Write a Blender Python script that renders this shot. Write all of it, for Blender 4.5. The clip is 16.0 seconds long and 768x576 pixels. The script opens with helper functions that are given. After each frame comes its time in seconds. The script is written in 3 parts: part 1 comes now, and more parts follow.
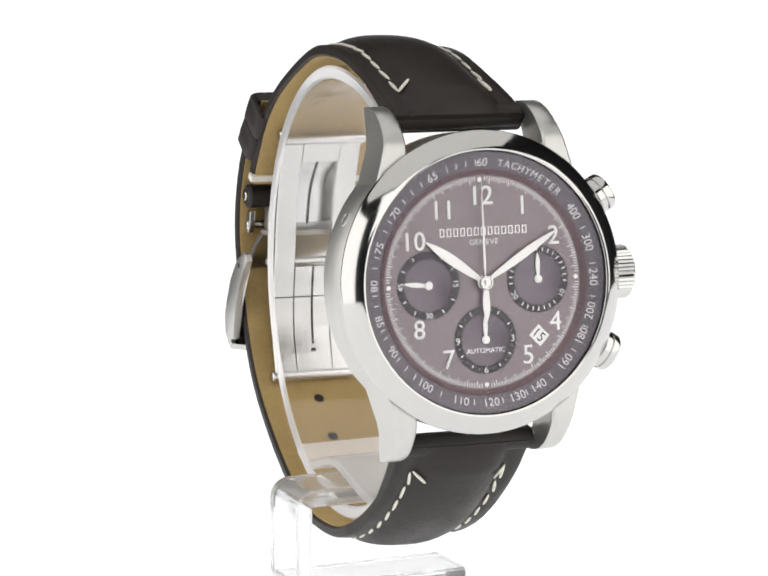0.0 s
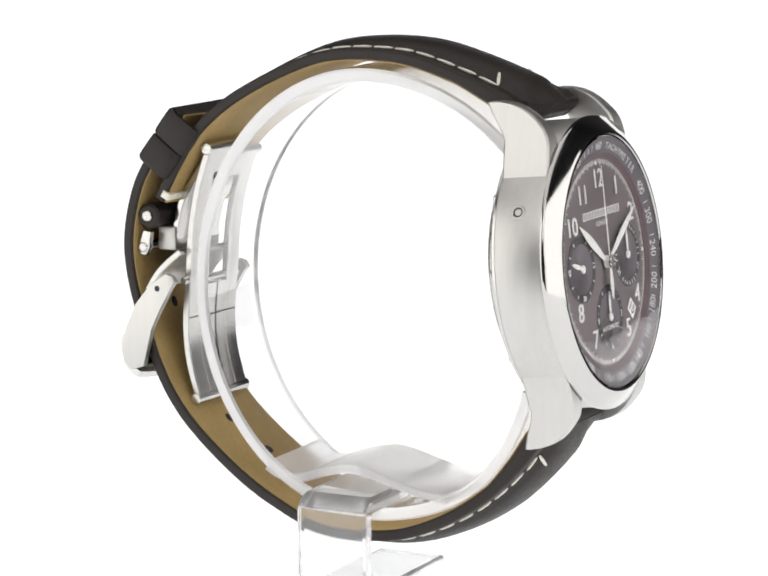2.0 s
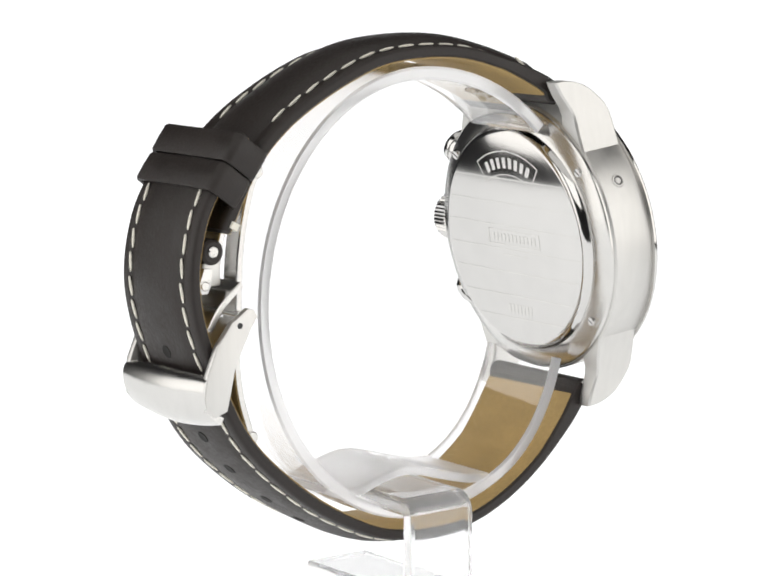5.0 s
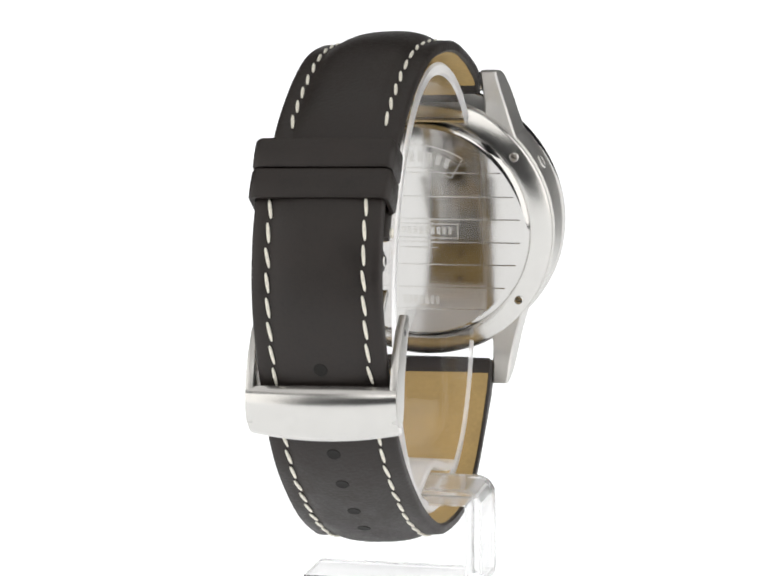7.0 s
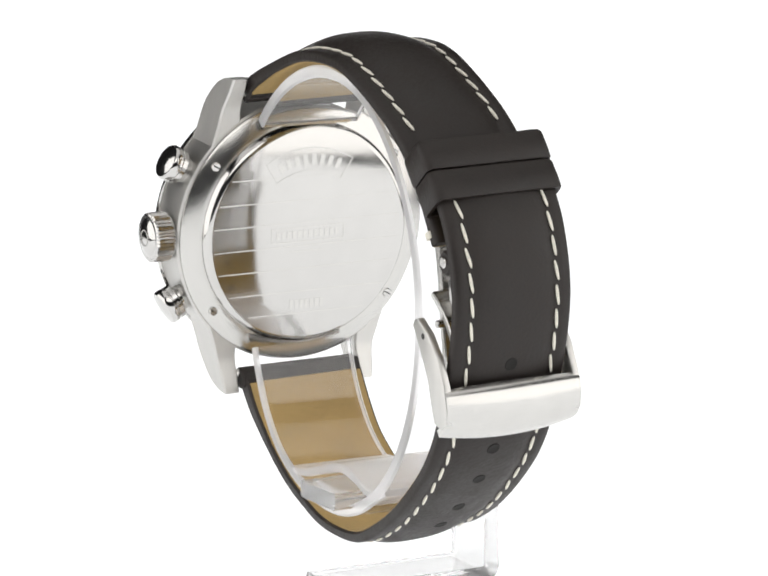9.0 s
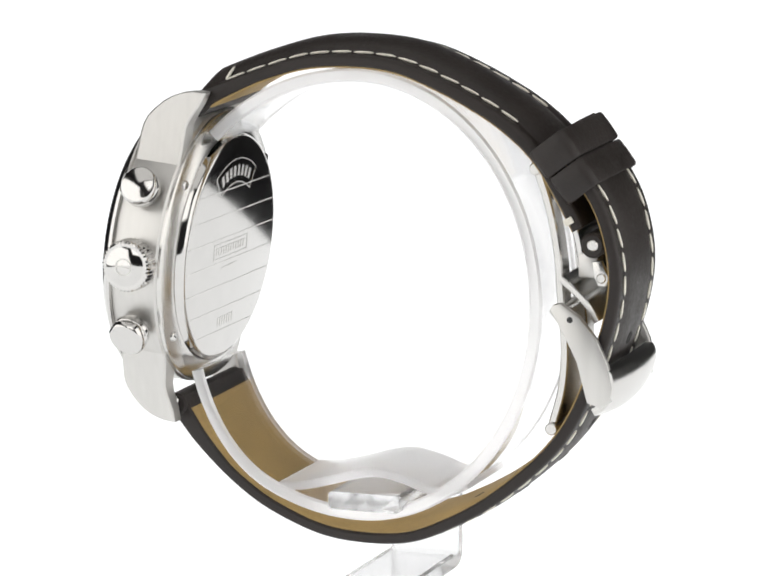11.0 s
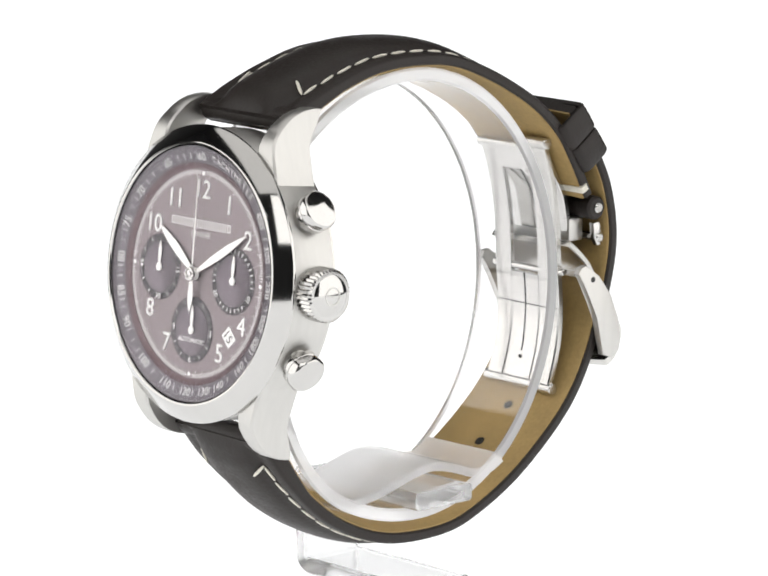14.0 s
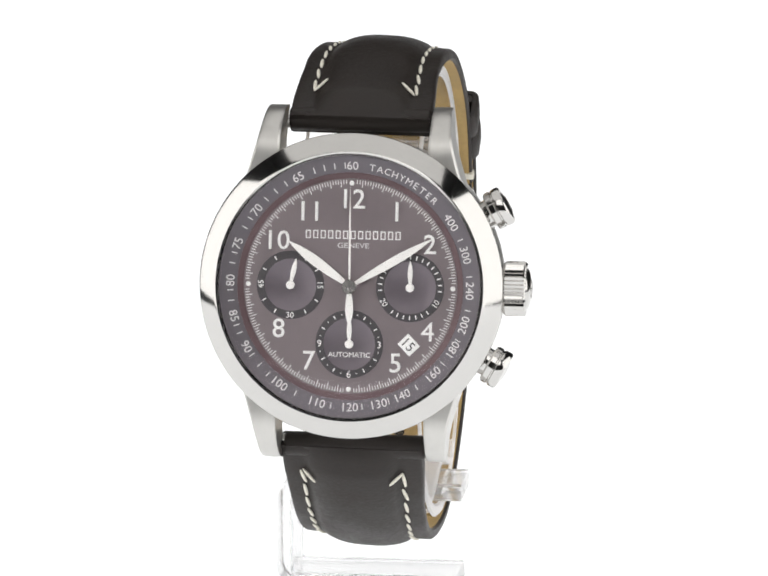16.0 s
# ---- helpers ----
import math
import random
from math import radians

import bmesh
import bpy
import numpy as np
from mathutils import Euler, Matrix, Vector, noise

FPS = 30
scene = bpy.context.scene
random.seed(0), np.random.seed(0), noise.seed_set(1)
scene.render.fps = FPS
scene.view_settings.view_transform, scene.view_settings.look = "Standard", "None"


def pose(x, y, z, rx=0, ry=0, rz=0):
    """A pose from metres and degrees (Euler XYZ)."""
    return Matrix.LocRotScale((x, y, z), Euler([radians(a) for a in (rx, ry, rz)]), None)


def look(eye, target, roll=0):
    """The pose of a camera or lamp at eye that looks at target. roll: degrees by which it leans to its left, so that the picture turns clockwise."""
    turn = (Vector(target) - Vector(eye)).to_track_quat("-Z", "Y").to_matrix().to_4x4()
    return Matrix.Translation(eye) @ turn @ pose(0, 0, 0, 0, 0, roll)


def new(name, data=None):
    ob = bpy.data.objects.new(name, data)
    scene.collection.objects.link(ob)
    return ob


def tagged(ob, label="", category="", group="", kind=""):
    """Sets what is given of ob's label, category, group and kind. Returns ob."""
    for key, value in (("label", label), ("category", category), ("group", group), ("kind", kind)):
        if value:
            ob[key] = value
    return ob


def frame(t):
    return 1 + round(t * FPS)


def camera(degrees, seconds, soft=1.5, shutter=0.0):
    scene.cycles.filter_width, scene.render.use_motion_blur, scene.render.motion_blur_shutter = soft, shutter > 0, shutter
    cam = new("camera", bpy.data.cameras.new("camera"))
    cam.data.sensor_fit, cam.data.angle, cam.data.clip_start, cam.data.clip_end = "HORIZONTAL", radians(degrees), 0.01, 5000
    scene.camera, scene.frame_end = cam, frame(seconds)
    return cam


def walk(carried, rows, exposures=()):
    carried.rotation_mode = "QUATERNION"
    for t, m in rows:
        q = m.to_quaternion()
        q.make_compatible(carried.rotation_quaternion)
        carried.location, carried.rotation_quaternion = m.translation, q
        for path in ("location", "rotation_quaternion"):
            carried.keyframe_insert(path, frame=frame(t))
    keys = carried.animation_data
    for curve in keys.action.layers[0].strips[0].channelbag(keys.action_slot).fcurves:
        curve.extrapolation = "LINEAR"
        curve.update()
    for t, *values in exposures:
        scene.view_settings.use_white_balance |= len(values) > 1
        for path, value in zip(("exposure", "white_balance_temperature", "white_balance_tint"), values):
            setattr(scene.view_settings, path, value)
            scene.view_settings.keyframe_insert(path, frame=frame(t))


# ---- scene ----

# ---------------------------------------------------------------- camera
H = 157.4                       # the level over the table from which heights are taken, mm
cam = camera(12.44, 16.0, soft=1.9)
EYE = pose(0, -0.5323, (H - 21.06) / 1000, 90 - 9.548, 0.4417, -0.0797)
walk(cam, [(0.0, EYE), (16.0, EYE)])


def turn(t):
    """The turntable's angle in degrees at t seconds."""
    return 22.69 + 20.5775 * t + 0.0037 * (t - 8) ** 2


# ---------------------------------------------------------------- light
world = bpy.data.worlds.new("studio_air")
scene.world = world
world.use_nodes = True
world.node_tree.nodes["Background"].inputs[0].default_value = (0.9, 0.95, 1.0, 1)
world.node_tree.nodes["Background"].inputs[1].default_value = 0.05
scene.view_settings.exposure = 0.0


def softbox(name, eye, target, sx, sy, watts, colour=(1, 0.985, 0.96)):
    lamp = bpy.data.lights.new(name, "AREA")
    lamp.shape, lamp.size, lamp.size_y, lamp.energy, lamp.color = "RECTANGLE", sx, sy, watts, colour
    ob = new(name, lamp)
    ob.matrix_world = look(eye, target)
    return ob


MID = (0, 0, 0.05)
softbox("softbox_top", (0, 0, 1.0), MID, 1.3, 1.3, 4.4)
softbox("softbox_left", (-0.85, -0.22, 0.38), (0, 0.09, 0.38), 1.4, 0.92, 6.8)
softbox("softbox_right", (0.85, -0.22, 0.38), (0, 0.09, 0.38), 1.4, 0.92, 6.8)
softbox("softbox_front", (0, -0.90, 0.80), MID, 0.8, 0.6, 2.6)



# ---------------------------------------------------------------- materials
def material(name, base, rough, metal=0.0, spec=0.5, grain=None, bump=0.0, stretch=(1, 1, 1), vary=0.0, rough_vary=0.0, coat=0.0):
    """A Principled material; grain: noise scale per metre, for colour variation, gloss variation and fine relief."""
    m = bpy.data.materials.new(name)
    m.use_nodes = True
    n, l = m.node_tree.nodes, m.node_tree.links
    b = n["Principled BSDF"]
    b.inputs["Base Color"].default_value = (*base, 1)
    b.inputs["Roughness"].default_value = rough
    b.inputs["Metallic"].default_value = metal
    b.inputs["Specular IOR Level"].default_value = spec
    b.inputs["Coat Weight"].default_value = coat
    if grain:
        co = n.new("ShaderNodeTexCoord")
        mp = n.new("ShaderNodeMapping")
        mp.inputs["Scale"].default_value = stretch
        l.new(co.outputs["Object"], mp.inputs["Vector"])
        fine = n.new("ShaderNodeTexNoise")
        fine.inputs["Scale"].default_value = grain
        fine.inputs["Detail"].default_value = 4
        l.new(mp.outputs[0], fine.inputs["Vector"])
        wide = n.new("ShaderNodeTexNoise")
        wide.inputs["Scale"].default_value = grain * 0.12
        wide.inputs["Detail"].default_value = 3
        l.new(mp.outputs[0], wide.inputs["Vector"])
        mix = n.new("ShaderNodeMath")
        mix.operation = "ADD"
        l.new(fine.outputs[0], mix.inputs[0])
        l.new(wide.outputs[0], mix.inputs[1])
        if vary:
            r = n.new("ShaderNodeMapRange")
            r.inputs["From Min"].default_value, r.inputs["From Max"].default_value = 0.6, 1.4
            r.inputs["To Min"].default_value, r.inputs["To Max"].default_value = 1 - vary, 1 + vary
            l.new(mix.outputs[0], r.inputs["Value"])
            v = n.new("ShaderNodeVectorMath")
            v.operation = "SCALE"
            v.inputs[0].default_value = base
            l.new(r.outputs[0], v.inputs["Scale"])
            l.new(v.outputs[0], b.inputs["Base Color"])
        if rough_vary:
            r = n.new("ShaderNodeMapRange")
            r.inputs["From Min"].default_value, r.inputs["From Max"].default_value = 0.6, 1.4
            r.inputs["To Min"].default_value, r.inputs["To Max"].default_value = rough - rough_vary, rough + rough_vary
            l.new(mix.outputs[0], r.inputs["Value"])
            l.new(r.outputs[0], b.inputs["Roughness"])
        if bump:
            bp = n.new("ShaderNodeBump")
            bp.inputs["Strength"].default_value = 0.5
            bp.inputs["Distance"].default_value = bump
            l.new(fine.outputs[0], bp.inputs["Height"])
            l.new(bp.outputs[0], b.inputs["Normal"])
    return m


LEATHER = material("dark_leather", (0.0185, 0.0140, 0.0122), 0.5, spec=0.38, grain=1900, bump=0.00011, vary=0.3, rough_vary=0.14)
LINING = material("tan_leather", (0.38, 0.262, 0.105), 0.65, spec=0.3, grain=1500, bump=0.00005, vary=0.16, rough_vary=0.1)
THREAD = material("cream_thread", (0.78, 0.75, 0.66), 0.75, spec=0.2, grain=6000, bump=0.00008, vary=0.2)
POLISHED = material("polished_steel", (0.60, 0.59, 0.575), 0.09, 1.0, grain=300, vary=0.03, rough_vary=0.03)
BRUSHED = material("brushed_steel", (0.60, 0.59, 0.57), 0.4, 1.0, grain=900, stretch=(1, 1, 0.06), bump=0.000002, vary=0.06, rough_vary=0.06)
DIAL = material("brown_grey_dial", (0.225, 0.192, 0.198), 0.42, 0.7, grain=700, vary=0.06, rough_vary=0.05)
SUBDIAL = material("slate_subdial", (0.158, 0.138, 0.152), 0.38, 0.7, grain=700, vary=0.06)
# counter ring colour, also the painted shade of narrow gaps in steel
TRACK_AND_GAP = material("charcoal_track_and_gap_shade", (0.045, 0.041, 0.044), 0.6, 0.0, grain=700, vary=0.08)
RING = material("purple_grey_flange", (0.140, 0.128, 0.140), 0.42, 0.6, grain=700, vary=0.08)
# the reddish reflection near twelve is put into this ring's base colour
RED_SHEEN = material("ring_with_sheen_colour", (0.125, 0.084, 0.088), 0.42, 0.6, grain=700, vary=0.1)
PRINT = material("white_print", (0.78, 0.78, 0.76), 0.6, grain=3000, vary=0.05)
PALE_PRINT = material("pale_print", (0.66, 0.65, 0.64), 0.6, grain=3000, vary=0.05)
# date ink, and the painted shade of slots, slits and pivot holes
INK_AND_GAP = material("black_ink_and_gap_shade", (0.02, 0.02, 0.02), 0.6, grain=3000, vary=0.1)
LUME = material("white_lacquered_hand", (0.80, 0.79, 0.76), 0.35, 0.1, grain=2000, vary=0.05)
# near-black stands in for the shade inside a punched hole
HOLE_SHADE = material("hole_shade_paint", (0.006, 0.005, 0.004), 0.8, grain=2000, vary=0.2)


def glass(name, colour, ior, rough=0.0, tint=(1, 1, 1)):
    m = bpy.data.materials.new(name)
    m.use_nodes = True
    b = m.node_tree.nodes["Principled BSDF"]
    b.inputs["Base Color"].default_value = (*colour, 1)
    b.inputs["Transmission Weight"].default_value = 1
    b.inputs["IOR"].default_value = ior
    b.inputs["Roughness"].default_value = rough
    b.inputs["Specular Tint"].default_value = (*tint, 1)
    return m


ACRYLIC = glass("clear_acrylic", (0.99, 0.985, 0.99), 1.47)
FROST = glass("satin_cut_acrylic_edge", (0.98, 0.975, 0.98), 1.18, 0.4)
FROST.node_tree.nodes["Principled BSDF"].inputs["Transmission Weight"].default_value = 0.55
POST = glass("bent_clear_acrylic", (0.93, 0.93, 0.935), 1.43, 0.14)
POST.node_tree.nodes["Principled BSDF"].inputs["Transmission Weight"].default_value = 0.92
SATIN = material("satin_steel", (0.62, 0.61, 0.59), 0.22, 1.0, grain=500, vary=0.04, rough_vary=0.05)
SADDLE = glass("satin_clear_acrylic", (0.98, 0.975, 0.98), 1.15, 0.35)
SADDLE.node_tree.nodes["Principled BSDF"].inputs["Transmission Weight"].default_value = 0.8
CRYSTAL = glass("sapphire_crystal", (0.99, 0.985, 1.0), 1.2, tint=(0.95, 0.82, 1.0))


# emission added so table and backdrop read as plain white and light the watch
GLOW = bpy.data.materials.new("white_with_added_glow")
GLOW.use_nodes = True
_b = GLOW.node_tree.nodes["Principled BSDF"]
_b.inputs["Base Color"].default_value = (0.3, 0.3, 0.3, 1)
_b.inputs["Roughness"].default_value = 0.6
_b.inputs["Emission Color"].default_value = (0.985, 0.995, 1.0, 1)
_b.inputs["Emission Strength"].default_value = 0.98
GREY = material("grey_studio_paint", (0.15, 0.15, 0.155), 0.8, grain=30, vary=0.1)


# ---------------------------------------------------------------- mesh helpers, all in millimetres
MM = Matrix.Scale(0.001, 4)
LIFT = Matrix.Translation((0, 0, H))            # heights below are taken from that level


ROLL = Matrix.Translation((0.4, 0, -104)) @ pose(0, 0, 0, 0, 1.4, 0) @ Matrix.Translation((-0.4, 0, 104))   # the watch leans a little on its ring


def thing(name, label, category):
    return tagged(new(name), label, category)


def part(name, bm, mat, parent, label="", m=Matrix(), smooth=True, angle=40):
    """Links a bmesh, in millimetres, as one mesh object under a thing or a part."""
    me = bpy.data.meshes.new(name)
    bm.transform(MM @ LIFT @ (m if parent == stand else ROLL @ m))
    bmesh.ops.recalc_face_normals(bm, faces=bm.faces)
    if smooth:
        for f in bm.faces:
            f.smooth = True
        lim = radians(angle)
        for e in bm.edges:
            if len(e.link_faces) == 2 and e.calc_face_angle(0) > lim:
                e.smooth = False
    bm.to_mesh(me)
    bm.free()
    me.materials.append(mat)
    ob = new(name, me)
    ob.parent = parent
    if label:
        ob["label"] = label
    return ob


def lathe(profile, n=96, closed=True):
    """Turns (radius, height) points about z."""
    bm = bmesh.new()
    rings = []
    for r, h in profile:
        if r < 1e-6:
            rings.append([bm.verts.new((0, 0, h))])
        else:
            rings.append([bm.verts.new((r * math.cos(2 * math.pi * k / n), r * math.sin(2 * math.pi * k / n), h)) for k in range(n)])
    pairs = list(zip(rings, rings[1:])) + ([(rings[-1], rings[0])] if closed else [])
    for a, b in pairs:
        for k in range(n):
            q = (k + 1) % n
            if len(a) == 1 and len(b) == 1:
                break
            if len(a) == 1:
                bm.faces.new((a[0], b[k], b[q]))
            elif len(b) == 1:
                bm.faces.new((a[k], a[q], b[0]))
            else:
                bm.faces.new((a[k], a[q], b[q], b[k]))
    return bm


def loft(sections, cap=True, ring=False):
    """Joins closed sections of equal length into a skin."""
    bm = bmesh.new()
    rows = [[bm.verts.new(p) for p in s] for s in sections]
    n = len(rows[0])
    pairs = list(zip(rows, rows[1:])) + ([(rows[-1], rows[0])] if ring else [])
    for a, b in pairs:
        for k in range(n):
            bm.faces.new((a[k], a[(k + 1) % n], b[(k + 1) % n], b[k]))
    if cap and not ring:
        bm.faces.new(rows[0])
        bm.faces.new(rows[-1])
    return bm


def box(x0, x1, y0, y1, z0, z1, bevel=0.15):
    bm = bmesh.new()
    bmesh.ops.create_cube(bm, size=1)
    for v in bm.verts:
        v.co = ((x0 + x1) / 2 + v.co.x * (x1 - x0), (y0 + y1) / 2 + v.co.y * (y1 - y0), (z0 + z1) / 2 + v.co.z * (z1 - z0))
    if bevel:
        bmesh.ops.bevel(bm, geom=bm.edges[:], offset=bevel, segments=2, affect="EDGES", profile=0.5)
    return bm


def smooth_path(pts, step=0.8):
    """A Catmull-Rom curve through points, resampled at even steps."""
    p = [Vector(q) for q in pts]
    p = [2 * p[0] - p[1]] + p + [2 * p[-1] - p[-2]]
    fine = []
    for i in range(1, len(p) - 2):
        for k in range(24):
            t = k / 24
            a, b, c, d = p[i - 1], p[i], p[i + 1], p[i + 2]
            fine.append(0.5 * (2 * b + (c - a) * t + (2 * a - 5 * b + 4 * c - d) * t * t + (3 * b - a - 3 * c + d) * t ** 3))
    fine.append(p[-2])
    run = [0.0]
    for a, b in zip(fine, fine[1:]):
        run.append(run[-1] + (b - a).length)
    n = max(2, round(run[-1] / step))
    out, j = [], 0
    for k in range(n + 1):
        s = run[-1] * k / n
        while j < len(fine) - 2 and run[j + 1] < s:
            j += 1
        f = (s - run[j]) / max(1e-9, run[j + 1] - run[j])
        out.append(fine[j].lerp(fine[j + 1], f))
    return out, run[-1]


def normals(path, centre):
    """Side normals of a path in the (y, z) plane, away from a centre."""
    out = []
    for i, q in enumerate(path):
        d = (path[min(i + 1, len(path) - 1)] - path[max(i - 1, 0)]).normalized()
        m = Vector((-d.y, d.x))
        if m.dot(q - Vector(centre)) < 0:
            m = -m
        out.append(m)
    return out


def curve_at(table, s):
    """Linear look-up in (position, value) pairs."""
    if s <= table[0][0]:
        return table[0][1]
    for (a, u), (b, v) in zip(table, table[1:]):
        if s <= b:
            return u + (v - u) * (s - a) / (b - a)
    return table[-1][1]


def ribbon(path, x0, x1, t0, t1, centre, bevel=0.2):
    """A strip along a (y, z) path, from x0 to x1, between the offsets t0 and t1 along the normal."""
    nm = normals(path, centre)
    secs = []
    for q, m in zip(path, nm):
        def at(x, t):
            w = q + m * t
            return (x, w.x, w.y)
        b = bevel
        secs.append([at(x0 + b, t0), at(x1 - b, t0), at(x1, t0 + b), at(x1, t1 - b), at(x1 - b, t1), at(x0 + b, t1), at(x0, t1 - b), at(x0, t0 + b)])
    return loft(secs)


def prism(points, x0, x1, bevel=0.2):
    """A flat plate: a (y, z) outline between x0 and x1."""
    bm = bmesh.new()
    a = [bm.verts.new((x0, *p)) for p in points]
    b = [bm.verts.new((x1, *p)) for p in points]
    n = len(points)
    bm.faces.new(a)
    bm.faces.new(b)
    for k in range(n):
        bm.faces.new((a[k], a[(k + 1) % n], b[(k + 1) % n], b[k]))
    if bevel:
        edges = [e for e in bm.edges if abs(e.verts[0].co.x - e.verts[1].co.x) < 1e-6]
        bmesh.ops.bevel(bm, geom=edges, offset=bevel, segments=2, affect="EDGES", profile=0.5)
    return bm


def rod(x0, x1, y, z, r, n=20, bevel=0.15):
    """A pin along x."""
    bm = lathe([(0, 0), (r - bevel, 0), (r, bevel), (r, x1 - x0 - bevel), (r - bevel, x1 - x0), (0, x1 - x0)], n, closed=False)
    bm.transform(Matrix.Translation((x0, y, z)) @ pose(0, 0, 0, 0, 90, 0))
    return bm


def lettering(text, height, wide=None, depth=0.03, bold=0.0):
    """Flat letters as a bmesh about their middle, of that height."""
    cu = bpy.data.curves.new("letters", "FONT")
    cu.body, cu.align_x, cu.align_y, cu.extrude, cu.offset = text, "CENTER", "CENTER", 0.0, bold
    cu.resolution_u = 3
    ob = bpy.data.objects.new("letters", cu)
    scene.collection.objects.link(ob)
    me = bpy.data.meshes.new_from_object(ob.evaluated_get(bpy.context.evaluated_depsgraph_get()))
    bpy.data.objects.remove(ob)
    bm = bmesh.new()
    bm.from_mesh(me)
    bpy.data.meshes.remove(me)
    xs, ys = [v.co.x for v in bm.verts], [v.co.y for v in bm.verts]
    k = height / (max(ys) - min(ys))
    kx = wide / (max(xs) - min(xs)) if wide else k
    cx, cy = (max(xs) + min(xs)) / 2, (max(ys) + min(ys)) / 2
    for v in bm.verts:
        v.co = ((v.co.x - cx) * kx, (v.co.y - cy) * k, 0)
    ext = bmesh.ops.extrude_face_region(bm, geom=bm.faces[:])
    for e in ext["geom"]:
        if isinstance(e, bmesh.types.BMVert):
            e.co.z += depth
    return bm


def joined(pieces):
    bm = bmesh.new()
    for p in pieces:
        me = bpy.data.meshes.new("tmp")
        p.to_mesh(me)
        p.free()
        bm.from_mesh(me)
        bpy.data.meshes.remove(me)
    return bm


# ---------------------------------------------------------------- the studio round the subject
def studio():
    # white table under the stand, white backdrop behind it, both with an added glow
    for name, label, x, y0, y1, z0, z1 in (("light_table", "white table sheet with an added glow", 0.30, -0.50, 0.235, -0.0122, -0.0002), ("backdrop", "plain white studio backdrop with an added glow", 0.23, 0.55, 0.57, -0.22, 0.20)):
        bm = box(-x, x, y0, y1, z0, z1, 0.003)
        me = bpy.data.meshes.new(name)
        bm.to_mesh(me)
        bm.free()
        me.materials.append(GLOW)
        tagged(new(name, me), label, name.replace("_", " "), kind="structure")
    # unseen grey room, added so the steel mirrors a dark surround
    for name, sx, sy, sz, c in (("wall_west", 0.1, 4.4, 2.6, (-2.0, 0, 1.0)), ("wall_east", 0.1, 4.4, 2.6, (2.0, 0, 1.0)), ("wall_north", 3.9, 0.1, 2.6, (0, 2.0, 1.0)),
                                ("wall_south", 3.9, 0.1, 2.6, (0, -2.2, 1.0)), ("ceiling", 4.1, 4.4, 0.1, (0, 0, 2.35)), ("floor", 4.1, 4.4, 0.1, (0, 0, -0.35))):
        bm = bmesh.new()
        bmesh.ops.create_cube(bm, size=1)
        for v in bm.verts:
            v.co = (c[0] + v.co.x * sx, c[1] + v.co.y * sy, c[2] + v.co.z * sz)
        me = bpy.data.meshes.new(name)
        bm.to_mesh(me)
        bm.free()
        me.materials.append(GREY)
        tagged(new(name, me), "unseen grey added studio " + name.split("_")[0], name.split("_")[0], kind="structure")


studio()

# ---------------------------------------------------------------- the watch
X0 = 0.4                                          # the watch's middle plane
HEAD = Matrix.Translation((0.18, -32.2, -104.7)) @ pose(0, 0, 0, 0, -0.75, 0) @ pose(0, 0, 0, 90 - 6.1, 0, 0)     # the head leans less than the strap
DIAL_FACE = HEAD @ Matrix.Diagonal((0.98, 0.98, 1, 1))
MIDDLE = (0, -110)
stand = thing("display_stand", "clear bent acrylic watch stand with open ring", "display stand")
watch = thing("wristwatch", "steel chronograph wristwatch with brown-grey dial and dark leather strap", "watch")


def dial_at(r, clock):
    """A point of the head's plane by radius and degrees clockwise from twelve."""
    return r * math.sin(radians(clock)), r * math.cos(radians(clock))


def on_head(x, u, w, spin=0):
    return DIAL_FACE @ Matrix.Translation((x, u, w)) @ pose(0, 0, 0, 0, 0, -spin)


